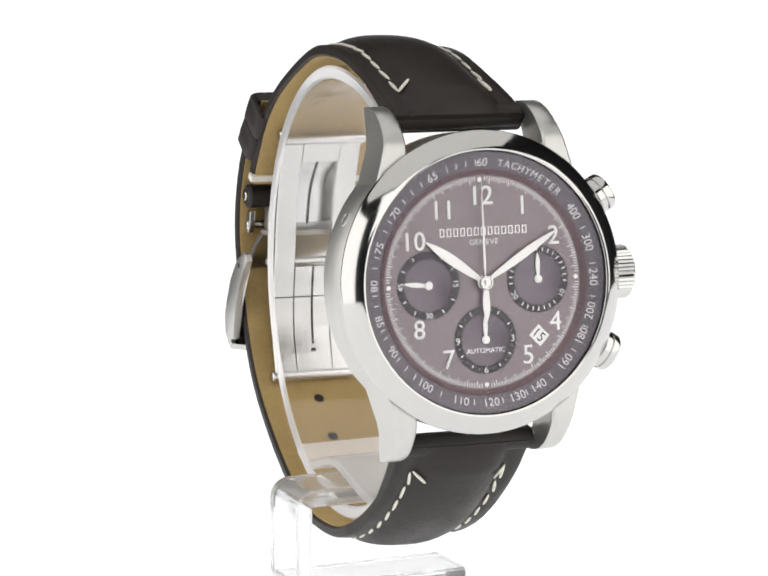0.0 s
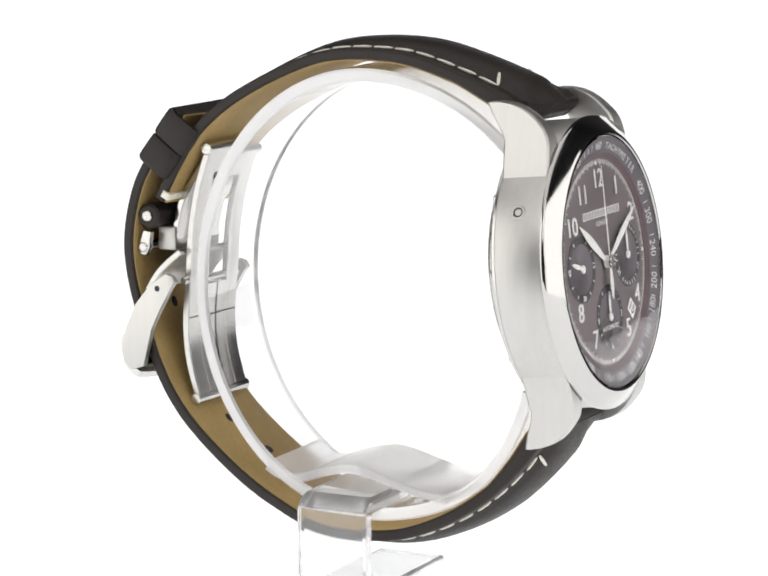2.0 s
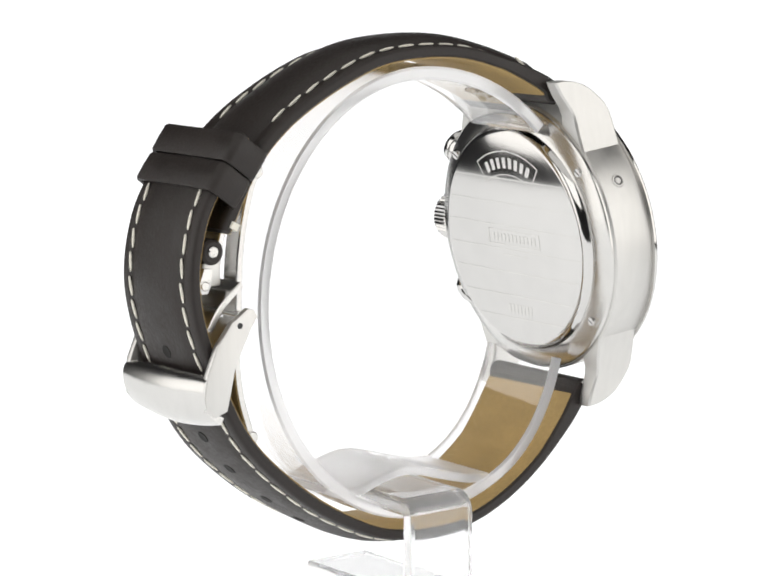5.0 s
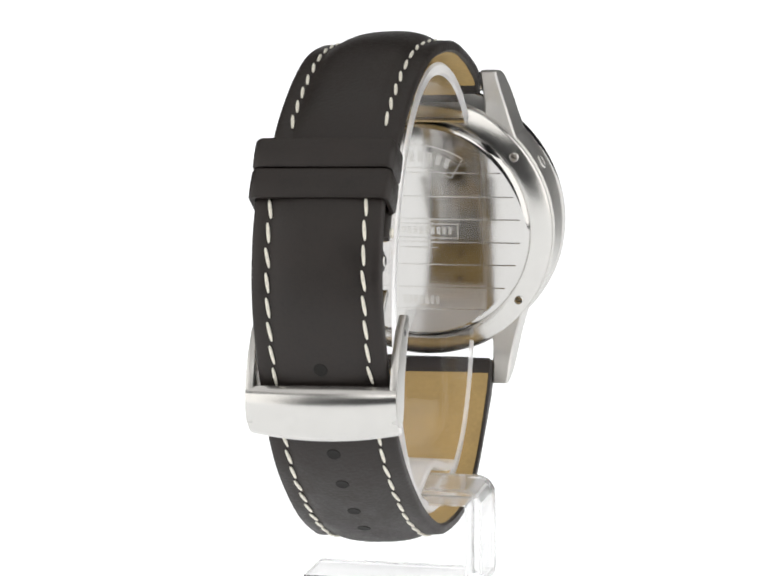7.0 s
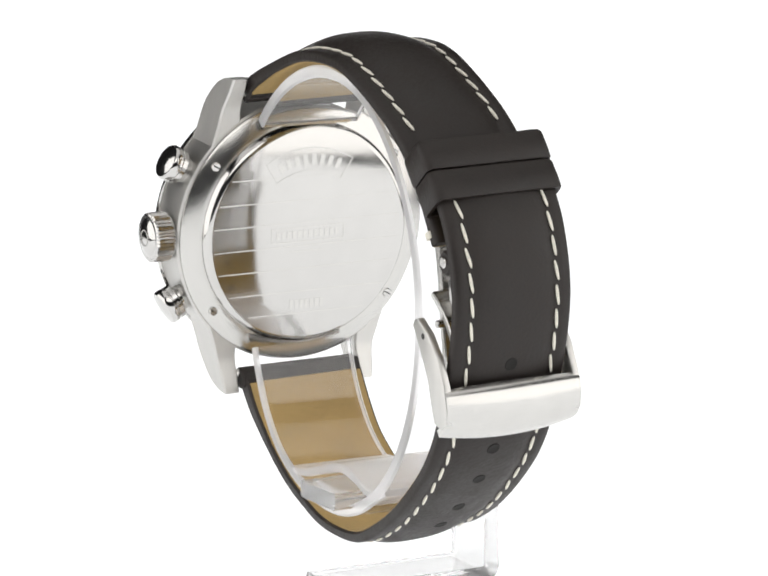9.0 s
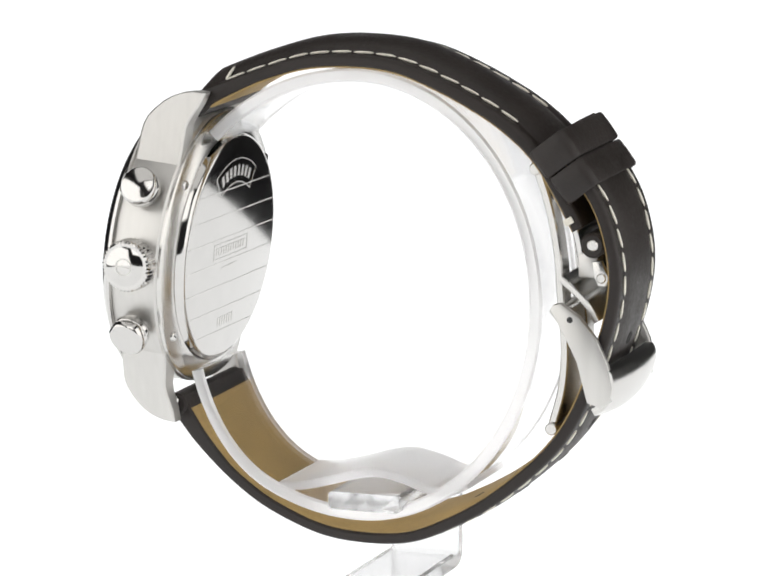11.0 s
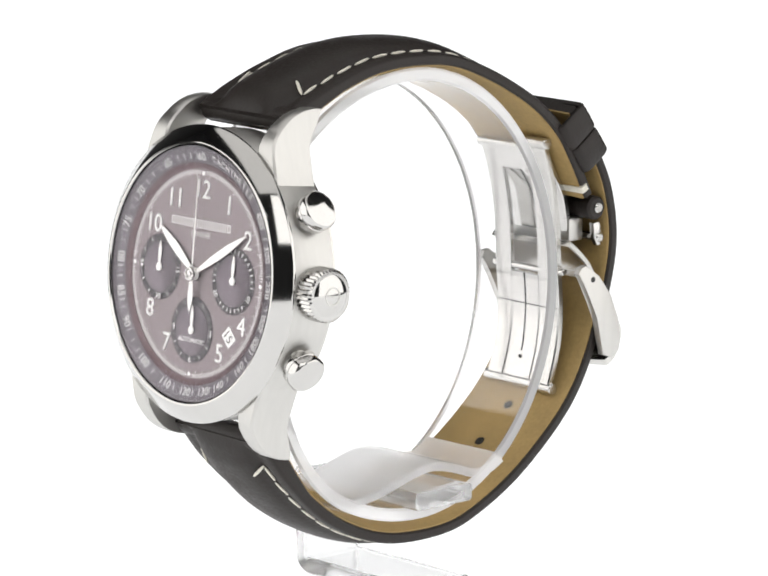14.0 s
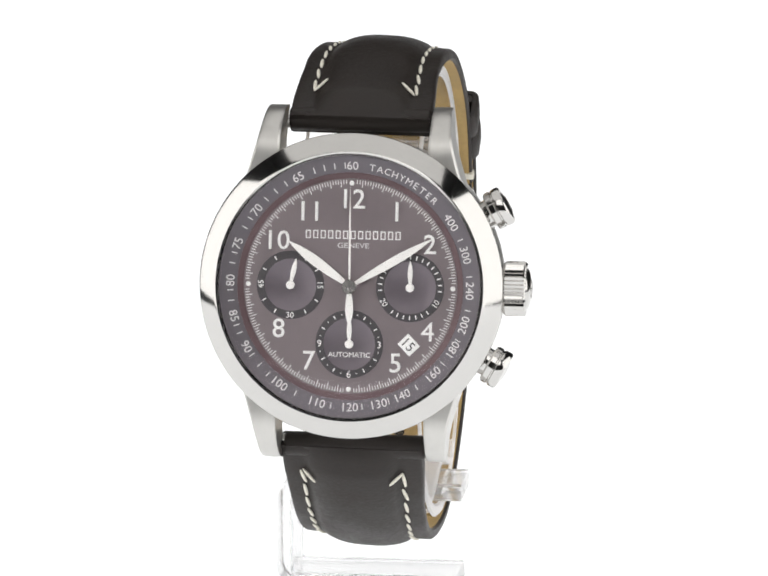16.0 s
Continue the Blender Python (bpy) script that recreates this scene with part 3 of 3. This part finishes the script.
def strap_half(name, rim, width, thick, pad, label, stitches, holes=()):
    """One half of the strap. rim: the (y, z) line of its outer face at the edges; width, thick, pad: tables along its length in mm."""
    path, length = smooth_path(rim, 0.7)
    nm = normals(path, MIDDLE)
    n = len(path) - 1
    upper, lower = [], []
    for i, (q, m) in enumerate(zip(path, nm)):
        s = length * i / n
        hw, th, pd = curve_at(width, s), curve_at(thick, s), curve_at(pad, s)
        def at(x, t):
            w = q + m * t
            return (skew(q.x) + x, w.x, w.y - lean(q.x) * x)
        top = []
        drop = seam_drop(pd)
        inner = curve_at(SEAM, s) - 0.7
        for k in range(19):
            x = -inner + 2 * inner * k / 18
            top.append((x, (pd + drop) * (1 - abs(x / inner) ** 2.6) ** 0.75 - drop if abs(x) < inner else -drop))
        rimpts = lambda g: [(g * (inner + 0.7), -0.12 - drop), (g * (inner + 1.5), -drop), (g * (hw - 0.45), -0.05 - drop), (g * (hw - 0.1), -0.3 - drop), (g * hw, -0.6 - drop)]
        line = rimpts(-1)[::-1] + top + rimpts(1)
        upper.append([at(x, t) for x, t in line] + [at(hw, 0.35 - th), at(hw - 0.3, 0.08 - th), at(0.3 - hw, 0.08 - th), at(-hw, 0.35 - th)])
        lower.append([at(x, t - th) for x, t in ((0.45 - hw, 0.06), (hw - 0.45, 0.06), (hw - 0.45, -0.1), (hw - 0.6, -0.18), (0.6 - hw, -0.18), (0.45 - hw, -0.1))])
    strap = part(name, loft(upper), LEATHER, watch, label)
    part("lining", loft(lower[4:]), LINING, strap, "tan leather lining")
    # twisted stitches, all on one mesh
    me = stitch_mesh()
    s0, s1, pitch = stitches
    def frame_at(s):
        k = min(n - 1, max(0, int(s / length * n)))
        q = path[k].lerp(path[k + 1], s / length * n - k)
        d = (path[k + 1] - path[k]).normalized()
        m = nm[k]
        return Vector((0, q.x, q.y)), Vector((0, d.x, d.y)), Vector((0, m.x, m.y))
    def place(s, x, yaw, up=0.0, tip=0.0, long=1.0):
        q, d, m = frame_at(s)
        side = d.cross(m)
        o = (LIFT @ ROLL @ (q + m * (0.02 + up - seam_drop(curve_at(pad, s))) + Vector((skew(q.y) + x, 0, -lean(q.y) * x)))) / 1000
        rot = ROLL.to_3x3() @ Matrix((side, d, m)).transposed()
        ob = new("stitch", me)
        ob.parent = strap
        ob.matrix_basis = Matrix.Translation(o) @ rot.to_4x4() @ pose(0, 0, 0, 0, tip, 0) @ pose(0, 0, 0, 0, 0, yaw) @ Matrix.Diagonal((1, long, 1, 1))
    k, s = 0, s0
    rng = random.Random(len(rim))
    while s < s1:
        for g in (-1, 1):
            place(s, g * curve_at(SEAM, s), rng.uniform(3, 12))
        s += pitch
    for g in (-1, 1):
        q, d, m = frame_at(s0 - 1.5)
        side = d.cross(m)
        inward = 1 if side.x * g < 0 else -1
        seam, pd = curve_at(SEAM, s0), curve_at(pad, s0)
        high = lambda x: (pd + seam_drop(pd)) * max(0.0, 1 - (x / (seam - 0.7)) ** 2.6) ** 0.75 if x < seam - 0.7 else 0.0
        tip = math.degrees(math.atan2(high(seam - 2.3) - high(seam - 0.6), 1.7))
        place(s0 - 1.1, g * (seam - 1.05), inward * -62, (high(seam - 2.3) + high(seam - 0.6)) / 2 + 0.12, tip * (1 if side.x * g > 0 else -1), 0.92)
    for spot in holes:
        s = length / n * min(range(n), key=lambda i: (path[i] - Vector(spot)).length)
        q, d, m = frame_at(s)
        # no real opening: a dark disc on each face carries the hole's shade
        bm = lathe([(0, 0.05), (0.75, 0.05), (0.95, 0.09), (1.05, 0.0), (1.05, -0.3), (0, -0.3)], 20, closed=False)
        side = d.cross(m)
        pd = curve_at(pad, s)
        bm.transform(Matrix.Translation(q + m * (pd + 0.0) + Vector((X0, 0, 0))) @ Matrix((side, d, m)).transposed().to_4x4())
        part("strap_hole_shade", bm, HOLE_SHADE, strap, "dark disc painted as a buckle hole's shade")
        bm = lathe([(0, -0.04), (0.8, -0.04), (0.9, 0.0), (0.9, 0.3), (0, 0.3)], 20, closed=False)
        bm.transform(Matrix.Translation(q - m * (curve_at(thick, s) + 0.17) + Vector((X0, 0, 0))) @ Matrix((side, d, m)).transposed().to_4x4())
        part("strap_hole_shade", bm, HOLE_SHADE, strap, "dark disc painted as a buckle hole's shade")
    return strap, length


_STITCH = []


def stitch_mesh():
    if not _STITCH:
        secs = []
        for y, r in ((-1.5, 0.08), (-1.3, 0.17), (-0.8, 0.245), (0, 0.28), (0.8, 0.25), (1.3, 0.18), (1.5, 0.08)):
            secs.append([(r * math.cos(a), y, r * 0.8 * math.sin(a) + 0.05) for a in [math.pi * k / 4 for k in range(8)]])
        bm = loft(secs)
        for f in bm.faces:
            f.smooth = True
        bm.transform(MM)
        bmesh.ops.recalc_face_normals(bm, faces=bm.faces)
        me = bpy.data.meshes.new("stitch")
        bm.to_mesh(me)
        bm.free()
        me.materials.append(THREAD)
        _STITCH.append(me)
    return _STITCH[0]


# twelve o'clock half: over the top, under the keepers, to the clasp's pin
TOP_RIM = [(-27.9, -80.9), (-26.4, -79.8), (-23.6, -78.3), (-16.4, -75.5), (-8.9, -73.4), (-1.0, -72.9), (6.4, -73.7), (13.9, -76.5), (20.9, -80.2), (25.6, -83.6), (29.3, -87.4), (32.4, -92.3), (35.2, -97.6)]
strap_half("strap_top", TOP_RIM, [(0, 10.35), (6, 10.3), (14, 9.95), (30, 9.75), (50, 9.6), (80, 9.4)], [(0, 3.6), (4, 3.0), (12, 2.35), (80, 2.0)], [(0, 0.0), (1.5, 0.9), (4, 1.7), (14, 1.5), (34, 1.05), (55, 0.55), (62, 0.3), (80, 0.2)],
           "dark brown padded leather upper strap half, cream stitched", (8.0, 58, 3.6))
# six o'clock half: under the ring, up through the buckle, its tip under the keepers
LOW_RIM = [(-32.55, -128.8), (-31.5, -130.6), (-27.9, -135.2), (-22.6, -140.4), (-16.3, -144.7), (-8.8, -147.8), (-1.5, -148.8), (6.8, -148.2), (14.0, -145.3), (21.1, -141.0), (28.5, -134.8), (32.9, -129.6),
           (35.9, -124.0), (38.6, -116.8), (40.1, -111.8), (40.9, -106.6), (40.6, -101.6), (39.3, -96.4), (37.5, -92.6), (34.8, -88.6), (33.0, -86.0), (31.3, -83.7)]
strap_half("strap_bottom", LOW_RIM, [(0, 10.35), (6, 10.3), (14, 9.95), (30, 9.75), (60, 9.65), (125, 9.5)], [(0, 3.6), (5, 3.2), (14, 2.3), (125, 1.9)], [(0, 0.0), (1.5, 0.9), (4, 1.7), (16, 1.7), (40, 0.8), (60, 0.4), (125, 0.3)],
           "dark brown leather lower strap half with buckle holes", (6.8, 124, 3.6), holes=((38.9, -115.6), (33.0, -129.2), (28.3, -134.8), (22.5, -140.0), (16.5, -144.2)))


def keeper(cy, cz, depth, w):
    """A leather loop round both layers of the strap; its length lies along the strap."""
    d = Vector((0.6, -0.8))
    m = Vector((0.8, 0.6))
    hx, hm, r, n = 10.45, depth / 2, 1.4, 6
    def ringpts(hx, hm, r):
        pts = []
        for (sx, sm), a0 in (((1, 1), 0), ((-1, 1), 90), ((-1, -1), 180), ((1, -1), 270)):
            for k in range(n + 1):
                a = radians(a0 + 90 * k / n)
                pts.append((sx * (hx - r) + r * math.cos(a), sm * (hm - r) + r * math.sin(a)))
        return pts
    secs = []
    for grow, s in ((-0.9, -w / 2 + 0.1), (-0.25, -w / 2), (0, -w / 2 + 0.35), (0.06, 0), (0, w / 2 - 0.35), (-0.25, w / 2), (-0.9, w / 2 - 0.1)):
        pts = ringpts(hx + grow, hm + grow, max(0.3, r + grow))
        secs.append([(X0 + x, cy + m.x * q + d.x * s, cz + m.y * q + d.y * s) for x, q in pts])
    bm = loft(secs, ring=True)
    return part("keeper", bm, LEATHER, watch, "dark leather strap keeper loop")


keeper(30.9, -87.2, 6.6, 4.7)
keeper(33.9, -91.1, 6.2, 4.7)


# ---------------------------------------------------------------- the folding clasp
def build_clasp():
    spine, _ = smooth_path([(27.1, -89.9), (29.0, -96.0), (30.2, -102.6), (30.7, -110.1), (31.2, -116.9), (30.7, -123.0), (29.0, -129.2)], 1.0)
    n = len(spine)
    clasp = part("clasp", ribbon(spine, X0 - 6.6, X0 - 3.1, -0.6, 0.6, MIDDLE), SATIN, watch, "satin steel folding clasp")
    part("clasp_rail", ribbon(spine, X0 + 3.1, X0 + 6.6, -0.6, 0.6, MIDDLE), SATIN, clasp)
    part("clasp_tongue", ribbon(spine[n * 27 // 50:], X0 - 3.0, X0 + 3.0, -0.55, 0.45, MIDDLE, 0.1), SATIN, clasp)
    part("clasp_bridge", ribbon(spine[:n // 8], X0 - 3.1, X0 + 3.1, -0.6, 0.6, MIDDLE, 0.1), SATIN, clasp)
    k = n * 68 // 100
    part("clasp_seam", ribbon([spine[k], spine[k].lerp(spine[k + 1], 0.2)], X0 - 6.4, X0 + 6.4, -0.61, -0.5, MIDDLE, 0.01), TRACK_AND_GAP, clasp, "dark hairline seam")
    # slit and eyelet are black pieces on the steel, their shade as colour
    part("clasp_slit", ribbon(spine[n * 28 // 50:n * 9 // 10], X0 - 0.2, X0 + 0.2, -0.58, -0.5, MIDDLE, 0.02), INK_AND_GAP, clasp, "narrow black strip for a slit's shade")
    _q = spine[n * 9 // 10]
    part("clasp_eyelet", rod(X0 - 0.5, X0 + 0.5, _q.x - 0.15, _q.y, 0.5, 16, 0.1), INK_AND_GAP, clasp, "black disc for an eyelet's shade")
    part("hinge_pin", rod(X0 - 7.2, X0 + 7.2, 27.1, -89.9, 0.95), SATIN, clasp)
    part("hinge_pin", rod(X0 - 7.2, X0 + 7.2, 29.2, -129.2, 0.95), SATIN, clasp)
    part("hinge_pin", rod(X0 - 7.6, X0 + 7.6, 30.95, -110.6, 0.6), SATIN, clasp)
    arm, _ = smooth_path([(27.3, -90.6), (30.0, -94.4), (32.6, -99.0), (33.9, -105.6)], 0.8)
    part("clasp_arm", ribbon(arm, X0 - 5.6, X0 + 5.6, -0.5, 0.5, MIDDLE, 0.15), POLISHED, clasp, "polished recessed inner arm")
    # again a black strip painted as the slit's shade
    part("clasp_slit", ribbon(arm[3:-1], X0 - 0.22, X0 + 0.22, -0.56, -0.46, MIDDLE, 0.02), INK_AND_GAP, clasp, "narrow black strip for a slit's shade")
    part("strap_loop", rod(X0 - 9.0, X0 + 9.0, 36.4, -100.7, 1.9, 28, 0.4), LEATHER, clasp, "dark leather loop round the pin")
    part("strap_pin", rod(X0 - 9.4, X0 + 9.4, 36.5, -100.6, 0.85), SATIN, clasp, "steel strap pin")
    part("cross_stitch", ribbon([Vector((34.1, -95.9)), Vector((34.35, -96.35)), Vector((34.6, -96.8))], X0 - 9.75, X0 + 9.75, -2.35, -0.9, MIDDLE, 0.15), THREAD, clasp, "cream stitch across the strap end")
    part("pin_bar", rod(X0 - 8.6, X0 + 8.6, 37.6, -105.6, 0.75), SATIN, clasp)
    for g in (-1, 1):
        part("pin_link", prism([(36.2, -103.2), (37.6, -103.0), (38.7, -105.6), (38.2, -106.8), (37.1, -106.8), (36.5, -105.6)], X0 + g * 8.4, X0 + g * 7.4, 0.15), SATIN, clasp)
    part("clasp_block", box(X0 - 6, X0 + 6, 33.2, 36.4, -106.2, -102.4, 0.4), BRUSHED, clasp)
    plate, _ = smooth_path([(31.2, -106.0), (33.2, -107.6), (35.2, -109.6), (36.9, -112.2)], 0.8)
    part("folding_plate", ribbon(plate, X0 - 8.4, X0 + 8.4, -0.5, 0.5, MIDDLE, 0.15), SATIN, clasp)

    side = [(32.1, -109.1), (31.0, -109.4), (30.4, -110.4), (31.6, -111.9), (33.4, -114.7), (34.7, -117.9), (35.5, -121.2), (36.1, -123.9), (38.2, -124.6), (39.7, -123.6), (40.0, -121.6), (39.4, -118.2), (37.6, -114.2), (35.0, -111.0)]
    buckle = None
    for g in (-1, 1):
        ob = part("buckle_arm" if buckle else "buckle", prism(side, X0 + g * 10.05, X0 + g * 11.25, 0.25), BRUSHED, buckle or watch, "" if buckle else "brushed steel buckle frame over the strap")
        buckle = buckle or ob
        # black disc on the arm, painted as the pivot hole's shade
        part("buckle_rivet", rod(X0 + g * 11.05 - 0.25, X0 + g * 11.05 + 0.25, 33.6, -111.5, 0.5, 16, 0.08), INK_AND_GAP, buckle, "black disc for a pivot hole's shade")
    path = [Vector((39.0, -118.5)), Vector((39.9, -119.3)), Vector((40.2, -120.9)), Vector((39.8, -122.9)), Vector((38.8, -124.7)), Vector((37.3, -125.7))]
    pts, _ = smooth_path(path, 0.5)
    nm = normals(pts, MIDDLE)
    secs = []
    for k in range(17):
        x = -11.1 + 22.2 * k / 16
        bow = 0.75 * (1 - (x / 11.1) ** 2)
        top = [(X0 + x, q.x + m.x * bow, q.y + m.y * bow - 0.5 * bow) for q, m in zip(pts, nm)]
        low = [(X0 + x, q.x + m.x * (bow - 1.1), q.y + m.y * (bow - 1.1) - 0.5 * bow) for q, m in zip(pts, nm)]
        secs.append(top + low[::-1])
    part("buckle_bar", loft(secs), SATIN, buckle, "satin bowed cross bar")
    m = Matrix.Translation((X0, 40.42, -122.3)) @ pose(0, 0, 0, 107, 0, 180)
    part("buckle_emblem", lathe([(1.0, 0), (1.25, 0), (1.25, 0.08), (1.0, 0.08)], 32), BRUSHED, buckle, "small engraved ring emblem", m)


build_clasp()

# ---------------------------------------------------------------- the acrylic stand
def build_stand():
    pts = []
    for k in range(61):
        # from the upper front end over the top and back to the lower front end
        a = radians(135.5 - k * 293 / 60)
        ry = 32.5 if math.cos(a) < 0 else 28.4
        if math.cos(a) < 0 and a < 0:
            ry -= 3.9 * max(0.0, (-math.cos(a) - 0.5) / 0.44)
        pts.append((-1.0 + ry * math.cos(a), -110.6 + 33.6 * math.sin(a)))
    path, _ = smooth_path(pts, 1.2)
    ring = part("ring", ribbon(path, X0 - 8.6, X0 + 8.6, -1.0, 1.0, MIDDLE, 0.35), ACRYLIC, stand, "clear acrylic open ring", angle=30)
    wave, _ = smooth_path([(-14.0, -140.9), (-10.0, -140.5), (-6.0, -139.5), (-1.0, -138.1), (2.5, -137.7), (6.5, -138.5), (10.5, -139.8), (14.0, -139.7), (16.5, -138.5)], 0.9)
    part("saddle", ribbon(wave, X0 - 8.4, X0 + 8.4, -0.8, 0.6, (0, -60), 0.25), SADDLE, stand, "satin wavy acrylic saddle", angle=30).visible_shadow = False
    # one strip, bent twice: arm through the ring, post beside the strap, foot under it
    line = [Vector((12.3, -141.5))]
    for k in range(9):
        a = radians(90 + 90 * k / 8)
        line.append(Vector((-13.55 + 1.7 * math.cos(a), -143.2 + 1.7 * math.sin(a))))
    for k in range(9):
        a = radians(180 + 90 * k / 8)
        line.append(Vector((-13.55 + 1.7 * math.cos(a), -154.35 + 1.7 * math.sin(a))))
    line.append(Vector((11.5, -156.05)))
    nm = []
    for i, q in enumerate(line):
        d = (line[min(i + 1, len(line) - 1)] - line[max(i - 1, 0)]).normalized()
        nm.append(Vector((-d.y, d.x)))
    secs = []
    b, t, y0, y1 = 0.4, 1.35, -4.6, 6.9
    for q, m in zip(line, nm):
        def at(y, s):
            w = q + m * s
            return (w.x, y, w.y)
        secs.append([at(y0 + b, -t), at(y1 - b, -t), at(y1, -t + b), at(y1, t - b), at(y1 - b, t), at(y0 + b, t), at(y0, t - b), at(y0, -t + b)])
    part("bent_post", loft(secs), POST, stand, "clear acrylic strip bent into arm, post and foot", angle=30).visible_shadow = False
    # sawn edges are satin
    ring.visible_shadow = False
    ring.data.materials.append(FROST)
    for f in ring.data.polygons:
        if abs(f.normal.x) > 0.6:
            f.material_index = 1


build_stand()


# ---------------------------------------------------------------- what moves
def motions():
    rows = [(k / 2, pose(0, 0, 0, 0, 0, turn(k / 2))) for k in range(33)]
    walk(watch, rows)
    walk(stand, rows)
    walk(seconds_hand, [(k / 2, seconds_pose(k / 2)) for k in range(33)])


motions()
